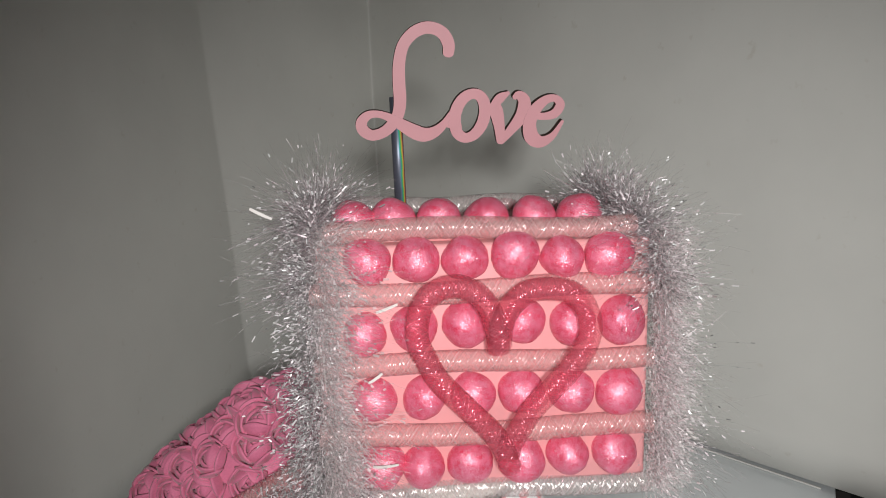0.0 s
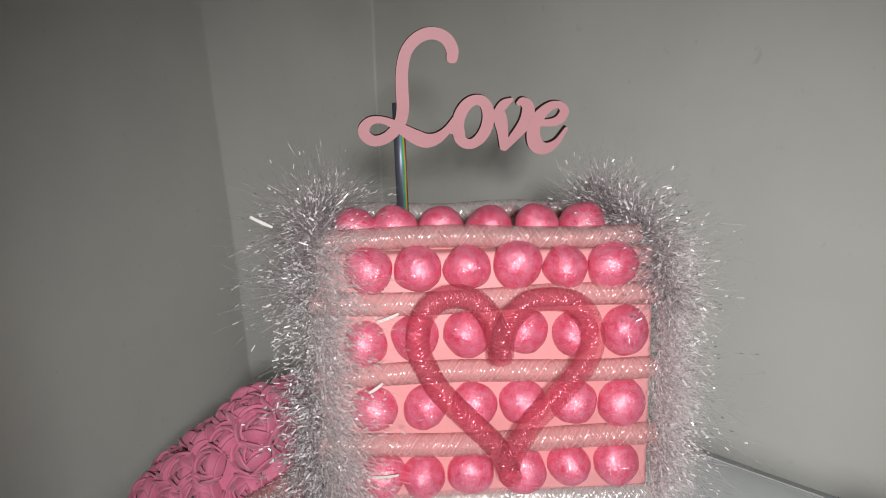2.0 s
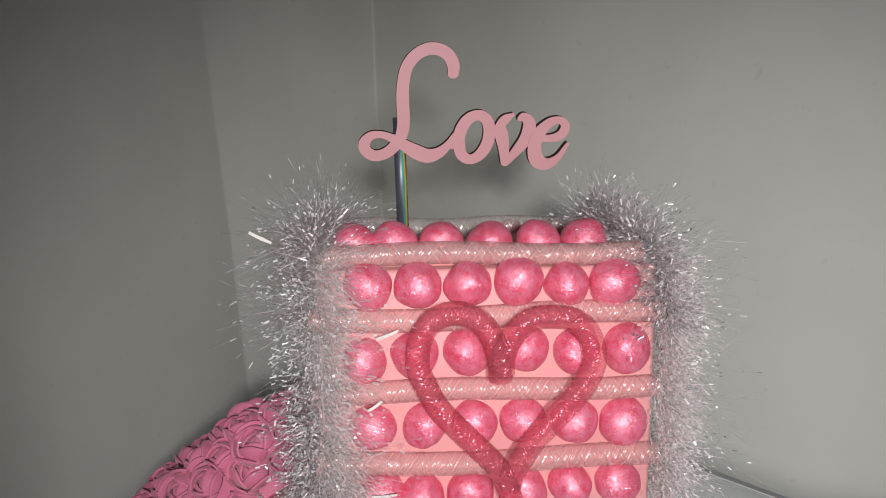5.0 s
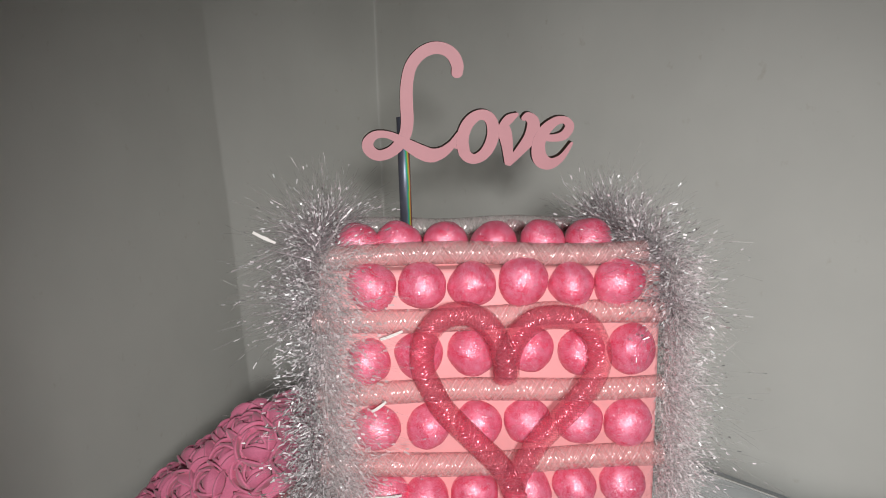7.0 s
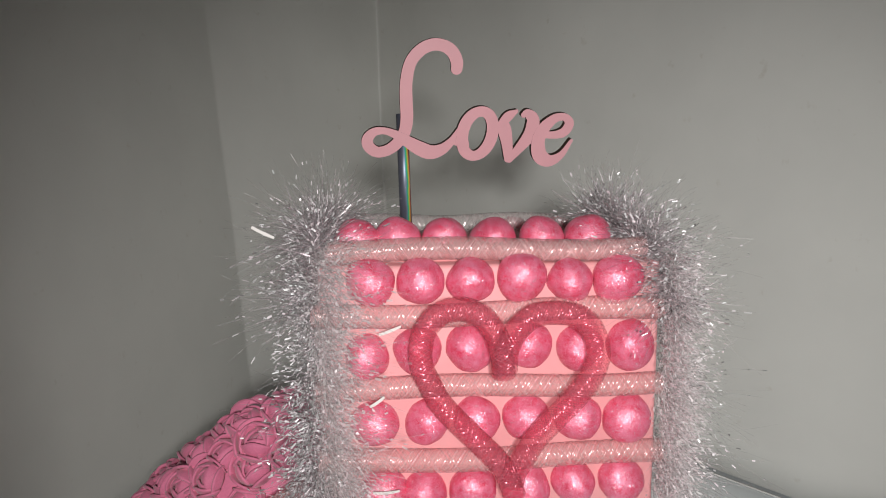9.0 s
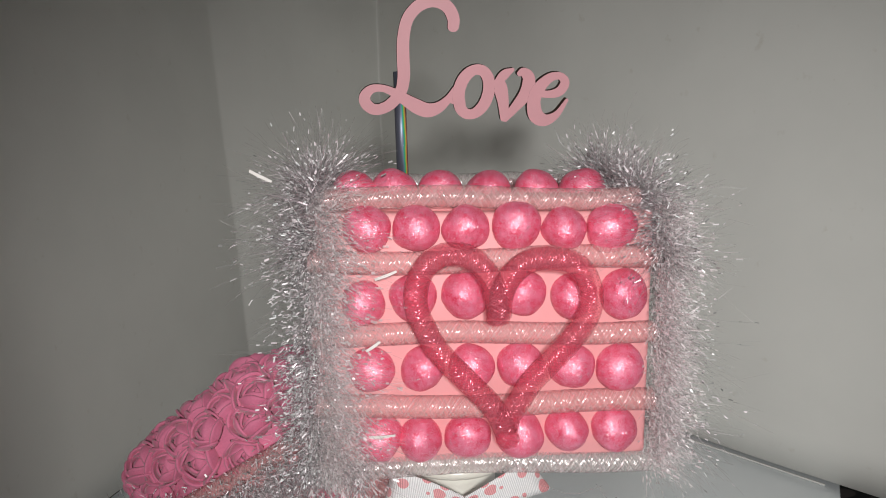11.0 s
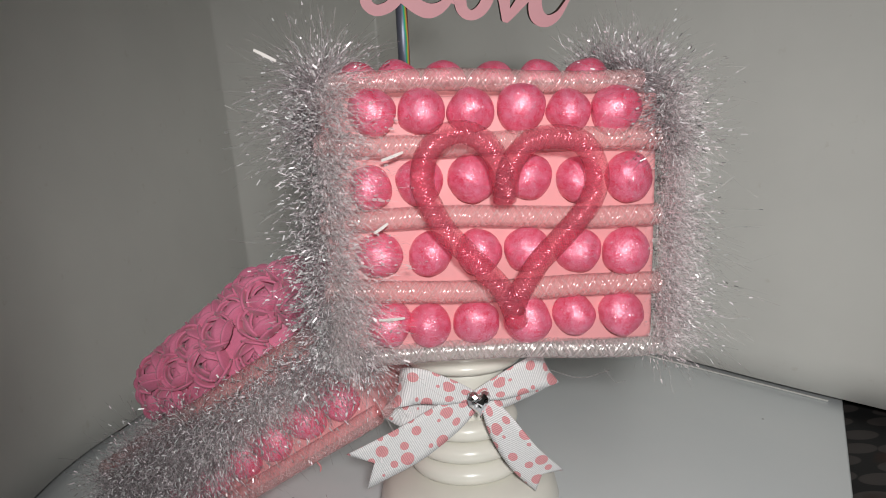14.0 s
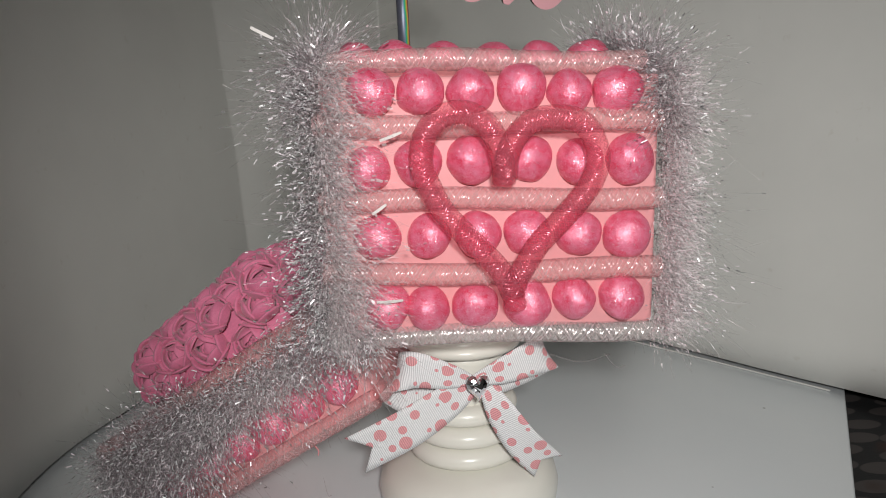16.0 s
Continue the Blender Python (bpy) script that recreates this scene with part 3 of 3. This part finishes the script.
part("tinsel_garland", tinsel(edge_line, 60000, 0.024, 9, keep=lambda p, d: (d[:, 0] > -0.35) & (d[:, 1] < 0.3), lean=(0.25, 0, -0.1)), VEIL, gift, CLEAR, smooth=False)
# loose bits of bright film caught on the front
for x, z, y, turn, long in ((-0.063, 0.0305, -0.015, 2, 0.014), (-0.060, 0.1165, -0.014, 20, 0.012), (-0.067, 0.0795, -0.015, 34, 0.009), (-0.121, 0.1675, -0.015, -27, 0.012), (0.118, 0.028, 0.006, -50, 0.009)):
    bm = from_lists([(-long / 2, 0, -0.0007), (-long / 6, -0.0008, -0.0008), (long / 6, -0.0008, -0.0008), (long / 2, 0, -0.0006), (-long / 2, 0, 0.0007), (-long / 6, -0.0008, 0.0008), (long / 6, -0.0008, 0.0008), (long / 2, 0, 0.0006)], [(0, 1, 5, 4), (1, 2, 6, 5), (2, 3, 7, 6)])
    bit = part("film_strip", bm, M_GLUE, gift)
    bit.matrix_basis = pose(x, y, z, 4, -turn, 0)

# ---- love topper ----
topper = thing("love_topper", "pink wooden Love sign on a holographic straw", "sign", (-0.041, 0.095, 0.126))
part("straw", tube([(0, 0, 0.0), (0, 0, 0.04), (0, 0, 0.079)], 0.0039, 20), M_HOLO, topper, "shiny holographic straw")


def stroke(rows, k, closed=False):
    """A flat stroke cut from thin wood: rows of (u, v, width) in a plan of 1000 units across."""
    line = spline([(u - 14 * max(0, min(1, (u - 300) / 100)) * max(0, min(1, (260 - v) / 60)), v - 12 * max(0, min(1, (v - 120) / 250)) * (1 - max(0, min(1, (u - 430) / 330))), w * 0.89) for u, v, w in rows], 7)
    c = np.stack([line[:, 0], -line[:, 1]], 1)
    t = np.gradient(c, axis=0)
    if closed:
        t[0] = t[-1] = c[1] - c[-2]
    t /= np.linalg.norm(t, axis=1)[:, None]
    n = np.stack([-t[:, 1], t[:, 0]], 1)
    w = line[:, 2:3] / 2
    a, b = list(c + n * w), list(c - n * w)
    if not closed:   # rounded ends
        for end, sign in ((0, -1), (-1, 1)):
            cap = [c[end] + w[end] * (sign * t[end] * math.cos(q) * 0.8 + n[end] * math.sin(q)) for q in np.linspace(1.2, 0.05, 4)]
            cap2 = [c[end] + w[end] * (sign * t[end] * math.cos(q) * 0.8 - n[end] * math.sin(q)) for q in np.linspace(1.2, 0.05, 4)]
            if end == 0:
                a, b = cap[::-1] + a, cap2[::-1] + b
            else:
                a, b = a + cap, b + cap2
    count = len(a)
    thick = [0.0015 + 0.00015 * k + 0.0005 * i / count for i in range(count)]
    verts = [(p[0] * U, s * h, p[1] * U) for s in (-1, 1) for h, q in zip(thick, zip(a, b)) for p in q]
    faces, sides, m = [], [], 2 * count
    for i in range(count - 1):
        q = 2 * i
        faces.append((q, q + 1, q + 3, q + 2))
        sides += [(q, q + 2, m + q + 2, m + q), (q + 1, m + q + 1, m + q + 3, q + 3), (m + q, m + q + 2, m + q + 3, m + q + 1)]
    sides += [(0, m, m + 1, 1), (m - 2, m - 1, 2 * m - 1, 2 * m - 2)]
    bm = from_lists(verts, faces + sides)
    bmesh.ops.recalc_face_normals(bm, faces=bm.faces)
    for f in bm.faces:
        f.material_index = 0 if f.normal.y < -0.7 else 1
    return bm


U = 0.000180
LETTER_L = [(428, 178, 44), (428, 148, 48), (410, 113, 48), (375, 94, 46), (330, 92, 46), (285, 112, 46), (253, 155, 46), (240, 220, 48), (240, 290, 50), (243, 350, 50),
            (236, 400, 48), (213, 438, 46), (180, 465, 44), (140, 474, 44), (110, 455, 46), (105, 427, 44), (128, 402, 34), (165, 398, 28), (205, 412, 34), (245, 436, 46),
            (290, 462, 58), (330, 476, 58), (370, 466, 46), (405, 436, 32), (432, 398, 26)]
LETTER_O = [(420 + 0, 440, 30)] + [(498 + 55 * math.cos(q) + 12 * math.sin(q), 407 - 82 * math.sin(q), 40 + 10 * abs(math.cos(q))) for q in np.linspace(math.pi * 1.12, math.pi * 3.12, 15)]
LETTER_V = [(572, 385, 22), (606, 342, 40), (637, 320, 16)]
LETTER_V_STEM = [(592, 352, 30), (598, 390, 54), (610, 440, 46), (618, 498, 34)]
LETTER_V_ARM = [(620, 500, 30), (655, 458, 40), (694, 402, 56), (700, 350, 52), (678, 327, 36), (662, 334, 22)]
LETTER_E = [(722, 398, 30), (775, 404, 30), (820, 394, 40), (838, 362, 40), (818, 338, 30), (780, 344, 38), (742, 382, 52), (726, 432, 56), (738, 482, 62), (775, 500, 50), (818, 478, 30), (852, 424, 14)]
for k, (label, rows) in enumerate((("letter_L", LETTER_L), ("letter_o", LETTER_O), ("letter_v", LETTER_V_STEM), ("letter_e", LETTER_E))):
    bm = stroke(rows, k)
    if label == "letter_v":
        for j, extra in enumerate((LETTER_V, LETTER_V_ARM)):
            more = stroke(extra, k + 0.3 + j * 0.3)
            me = bpy.data.meshes.new("tmp")
            more.to_mesh(me)
            more.free()
            bm.from_mesh(me)
            bpy.data.meshes.remove(me)
    ob = part(label.split("_")[0], bm, [M_PAINT, M_WOOD], topper, "pink face with burnt wood edges", smooth=False)
    ob.matrix_basis = pose(-0.0388, -0.0255, 0.1364, 15, 1.2, 3.5)

# ---- bow on the stand ----
bow = thing("ribbon_bow", "white bow with pink dots and a silver heart gem", "bow", (-0.014, 0.040, -0.0625))


def ribbon(name, rows, width, parent, steps=10, notch=0.0, up=None):
    """A ribbon along rows of (x, y, z, lean): lean turns its width about its run."""
    line = spline([(*r, 1.0) if len(r) == 4 else r for r in rows], steps)
    pts = line[:, :3]
    t = np.gradient(pts, axis=0)
    t /= np.linalg.norm(t, axis=1)[:, None]
    d = np.r_[0, np.cumsum(np.linalg.norm(np.diff(pts, axis=0), axis=1))]
    bm = bmesh.new()
    uv = bm.loops.layers.uv.new("UVMap")
    across_n, grid, where = 6, [], {}
    for i, p in enumerate(pts):
        face_out = np.array((math.sin(line[i, 3]), -math.cos(line[i, 3]), 0.0))
        side = np.cross(t[i], face_out) if up is None else np.array(up) - t[i] * (np.array(up) @ t[i])
        side /= np.linalg.norm(side)
        w = width * (line[i, 4] if line.shape[1] > 4 else 1.0)
        row = []
        for j in range(across_n + 1):
            f = j / across_n - 0.5
            back = notch * (1 - 2 * abs(f)) * (i / (len(pts) - 1)) ** 6
            v = bm.verts.new(p + side * w * f - t[i] * back)
            where[v] = (d[i] - back, f * width)
            row.append(v)
        grid.append(row)
    for i in range(len(grid) - 1):
        for j in range(across_n):
            f = bm.faces.new((grid[i][j], grid[i][j + 1], grid[i + 1][j + 1], grid[i + 1][j]))
            for l in f.loops:
                l[uv].uv = where[l.vert]
    ob = part(name, bm, M_RIBBON, parent)
    solid = ob.modifiers.new("thick", "SOLIDIFY")
    solid.thickness, solid.offset = 0.0005, 0
    return ob


ribbon("tail", [(0.0, -0.008, -0.002, 0, 0.5), (-0.016, -0.012, -0.010, 0.1, 0.85), (-0.042, -0.017, -0.023, 0.1), (-0.074, -0.015, -0.038, 0.0)], 0.026, bow, notch=0.012)
ribbon("tail", [(0.010, -0.006, -0.004, 0, 0.42), (0.018, -0.012, -0.020, -0.35, 0.85), (0.031, -0.012, -0.041, -0.3, 1.0), (0.048, -0.006, -0.061, -0.15, 1.0)], 0.023, bow, notch=0.008)
ribbon("loop", [(0.0, -0.009, 0.002, 0, 0.32), (-0.014, -0.013, 0.007, 0, 0.7), (-0.032, -0.012, 0.012, 0, 0.95), (-0.042, -0.008, 0.011, 0, 1.0), (-0.047, 0.000, 0.004, 0, 1.0), (-0.044, 0.005, -0.007, 0, 1.0), (-0.032, 0.004, -0.012, 0, 1.0), (-0.014, -0.003, -0.007, 0, 0.7), (0.0, -0.006, 0.0, 0, 0.4)], 0.023, bow, up=(0.42, 0.0, 1.0))
ribbon("loop", [(0.002, -0.009, 0.002, 0, 0.32), (0.016, -0.013, 0.007, 0, 0.7), (0.034, -0.012, 0.013, 0, 0.95), (0.045, -0.008, 0.015, 0, 1.0), (0.050, -0.001, 0.013, 0, 1.0), (0.045, 0.004, 0.008, 0, 1.0), (0.032, 0.003, 0.003, 0, 1.0), (0.014, -0.004, -0.002, 0, 0.75), (0.002, -0.006, 0.0, 0, 0.4)], 0.022, bow, up=(-0.5, 0.0, 1.0))


def heart_gem(size):
    """A faceted heart: table, crown facets and a thin girdle."""
    out = []
    for i in range(20):
        q = 2 * math.pi * i / 20
        out.append((16 * math.sin(q) ** 3 / 16, (13 * math.cos(q) - 5 * math.cos(2 * q) - 2 * math.cos(3 * q) - math.cos(4 * q)) / 16))
    bm = bmesh.new()
    rings = []
    for s, y in ((1.0, 0.1), (1.0, -0.02), (0.74, -0.26), (0.42, -0.36)):
        rings.append([bm.verts.new((x * s * size, y * size, (z * s + 0.08 * (1 - s)) * size)) for x, z in out])
    for a, b in zip(rings, rings[1:]):
        for i in range(20):
            k = (i + 1) % 20
            if i % 2:
                bm.faces.new((a[i], a[k], b[k]))
                bm.faces.new((a[i], b[k], b[i]))
            else:
                bm.faces.new((a[i], a[k], b[i]))
                bm.faces.new((a[k], b[k], b[i]))
    bm.faces.new(rings[-1])
    bm.faces.new(rings[0][::-1])
    bmesh.ops.recalc_face_normals(bm, faces=bm.faces)
    for v in bm.verts:
        v.co += Vector((random.uniform(-1, 1), random.uniform(-1, 1), random.uniform(-1, 1))) * size * 0.04
    return bm


gem = part("gem", heart_gem(0.0085), M_GEM, bow, "faceted silver heart gem", smooth=False)
gem.location = (0.003, -0.0175, 0.001)
gem.scale = (0.86, 1, 1.12)
gem.rotation_euler = (radians(-5), 0, radians(4))

# ---- lid that leans against the stand ----
LID_TILT = 31.7
lid = thing("rose_lid", "pink lid with foam roses and tinsel, leaning on the stand", "lid")
lid.matrix_basis = pose(-0.071, 0.027, -0.066, 0, 0, -17.4) @ pose(0, 0, 0, 0, -LID_TILT, 0) @ pose(0, 0, 0, 2.6, 0, 0)
LEN, DEEP, TALL = 0.188, 0.125, 0.0645     # runs towards -x, back towards +y
part("body", box(-LEN, 0.0, 0.0, DEEP, 0.0, TALL, 0.002), M_CARD, lid, "pink card lid")
mesh_tube("tube_trim", [(-LEN + LEN * i / 14, -0.003, 0.002) for i in range(15)], 0.0060, lid, strands=18)
mesh_tube("tube_trim", [(-LEN + LEN * i / 14, -0.002, TALL) for i in range(15)], 0.0060, lid, strands=18)
mesh_tube("tube_trim", [(0.003, 0.0 + DEEP * i / 10, 0.002) for i in range(11)], 0.0058, lid)
for i in range(6):
    glitter_ball(lid, pose(-0.017 - 0.0265 * i, -0.0005, 0.0215, 0, rng.uniform(0, 360), 0), i)
ring_line = spline([(-0.002, 0.12, TALL - 0.012), (-0.002, 0.06, TALL - 0.012), (-0.008, 0.000, TALL - 0.016), (-0.04, -0.008, TALL - 0.020), (-0.10, -0.010, TALL - 0.022), (-LEN + 0.008, -0.008, TALL - 0.018), (-LEN, 0.06, TALL - 0.01), (-LEN, 0.12, TALL - 0.01)], 10)
part("tinsel_garland", tinsel(ring_line, 18000, 0.031, 5, spread=0.004, droop=0.4, reach=(1, 1, 1, 0.9, 0.9, 1.2, 1.2, 1)), FILM, lid, SILVER, smooth=False)
end_line = spline([(-0.10, -0.004, TALL - 0.022), (-0.125, -0.008, 0.030), (-0.15, -0.010, 0.020), (-LEN, -0.006, 0.010)], 8)
part("tinsel_garland", tinsel(end_line, 34000, 0.042, 6, spread=0.005, lean=(-0.3, 0, 0.1)), FILM, lid, SILVER, smooth=False)
near_line = spline([(-0.02, -0.006, TALL - 0.010), (-0.06, -0.008, TALL - 0.008), (-0.11, -0.008, TALL - 0.006)], 8)
part("tinsel_garland", tinsel(near_line, 11000, 0.018, 15, spread=0.003, droop=0.3), FILM, lid, SILVER, smooth=False)
haze_line = spline([(-0.028, -0.006, 0.044), (-0.08, -0.008, 0.042), (-0.14, -0.008, 0.040)], 8)
part("tinsel_garland", tinsel(haze_line, 26000, 0.027, 16, spread=0.004, droop=0.2, lean=(0, 0, -0.3)), VEIL, lid, CLEAR, smooth=False)
far_line = spline([(-0.105, -0.006, TALL - 0.006), (-0.15, -0.008, TALL - 0.008), (-LEN, -0.006, TALL - 0.012)], 8)
part("tinsel_garland", tinsel(far_line, 34000, 0.032, 14, spread=0.004, droop=0.3), FILM, lid, SILVER, smooth=False)


def rose_mesh(seed):
    """A foam rose: broad petals that wrap round a bud in four layers, their rims turned out."""
    r = random.Random(seed)
    verts, faces = [], []

    def petal(turn, radius, top, width, flare):
        first, nu, nv = len(verts), 8, 6
        skew = r.uniform(-0.12, 0.12)
        for i in range(nu + 1):
            u = i / nu * 2 - 1
            rim = radians(top) + 0.75 * abs(u + skew) ** 2.4
            for j in range(nv + 1):
                v = j / nv
                polar = radians(112) * (1 - v) + rim * v
                out = radius * (1 + 0.03 * u) + flare * v ** 4
                a = turn + u * width * (0.55 + 0.45 * math.sin(min(1.4, 1.4 * v + 0.3)))
                verts.append((out * math.sin(polar) * math.cos(a), out * math.sin(polar) * math.sin(a), 0.010 * math.cos(polar) * out / 0.013 + 0.002))
        for i in range(nu):
            for j in range(nv):
                q = first + i * (nv + 1) + j
                faces.append((q, q + 1, q + nv + 2, q + nv + 1))

    turn = r.uniform(0, 6)
    for count, radius, top, width, flare in ((2, 0.0050, 2, 1.8, 0.0003), (3, 0.0080, 16, 1.3, 0.0010), (4, 0.0110, 32, 1.05, 0.0016), (5, 0.0134, 58, 0.88, 0.0022)):
        for k in range(count):
            petal(turn + 2 * math.pi * k / count + r.uniform(-0.15, 0.15), radius, top * r.uniform(0.85, 1.15), width * r.uniform(0.9, 1.08), flare)
        turn += r.uniform(0.5, 1.1)
    return from_lists(verts, faces)


rose_meshes = []
for k in range(5):
    ob = mesh_object("foam_rose", rose_mesh(k), M_FOAM)
    solid = ob.modifiers.new("thick", "SOLIDIFY")
    solid.thickness, solid.offset = 0.0014, 0
    dg = bpy.context.evaluated_depsgraph_get()
    rose_meshes.append(bpy.data.meshes.new_from_object(ob.evaluated_get(dg)))
    bpy.data.objects.remove(ob)
DOME = Vector((-0.080, 0.050, TALL + 0.004))
DA, DB, DH = 0.082, 0.046, 0.043


def on_mound(x, y, h):
    """A point of the flat-topped mound, from a point of the unit sphere."""
    c = max(1e-6, math.hypot(x, y))
    wide = c ** 0.72 / c
    return DOME + Vector((DA * x * wide, DB * y * wide, DH * math.copysign(abs(h) ** 0.62, h)))


bm = bmesh.new()
bmesh.ops.create_uvsphere(bm, u_segments=32, v_segments=16, radius=1)
bmesh.ops.delete(bm, geom=[v for v in bm.verts if v.co.z < -0.2], context="VERTS")
for v in bm.verts:
    v.co = DOME + (on_mound(*v.co) - DOME) * 0.95
part("rose_mound", bm, M_FOAM, lid)
count = 46
for i in range(count):
    h = 1 - (i + 0.5) / count * 1.02
    a = i * 2.39996
    c = math.sqrt(max(0.0, 1 - h * h))
    p = on_mound(c * math.cos(a), c * math.sin(a), h)
    n = Vector((c * math.cos(a) / DA, c * math.sin(a) / DB, 1.2 * h / DH)).normalized()
    ob = new("foam_rose", rose_meshes[i % 5])
    ob.parent = lid
    ob.matrix_basis = Matrix.Translation(p + n * rng.uniform(-0.004, 0.0015)) @ n.to_track_quat("Z", "Y").to_matrix().to_4x4() @ pose(0, 0, 0, rng.uniform(-14, 14), rng.uniform(-14, 14), 0) @ pose(0, 0, 0, 0, 0, rng.uniform(0, 360)) @ Matrix.Scale(rng.uniform(0.86, 1.06), 4)

scrap = part("film_strip", tube(spline([(-0.052, -0.005, -0.004), (-0.0505, -0.007, -0.007), (-0.052, -0.008, -0.009)], 4), 0.0011, 6, 0.4), M_CARD, lid, "loose scrap of pink film")

# dark sliver on the base board by the foot of the display board
sliver = from_lists([(-0.333, 0.290, TABLE), (-0.328, 0.308, TABLE), (-0.325, 0.308, TABLE), (-0.330, 0.289, TABLE), (-0.332, 0.291, TABLE + 0.0015), (-0.328, 0.307, TABLE + 0.002), (-0.326, 0.307, TABLE + 0.0015), (-0.330, 0.290, TABLE + 0.001)],
                  [(3, 2, 1, 0), (4, 5, 6, 7), (0, 1, 5, 4), (1, 2, 6, 5), (2, 3, 7, 6), (3, 0, 4, 7)])
tagged(mesh_object("dark_sliver", sliver, M_SLIVER, False), "small black sliver on the white base board", "flake")

# ---- stray fibres ----
for k, (x, y, z, dx, dz) in enumerate(((0.062, -0.004, -0.038, -0.036, 0.004), (0.058, -0.005, -0.036, 0.012, -0.008), (-0.105, 0.0, -0.10, 0.004, -0.010))):
    line = spline([(x, y, z), (x + dx * 0.5, y - 0.003, z + dz * 0.5 - 0.004), (x + dx, y - 0.002, z + dz)], 8)
    tagged(mesh_object("loose_thread", tube(line, 0.00012, 5), M_TINSEL), "thin clear thread hanging off the tinsel", "thread", "loose threads")
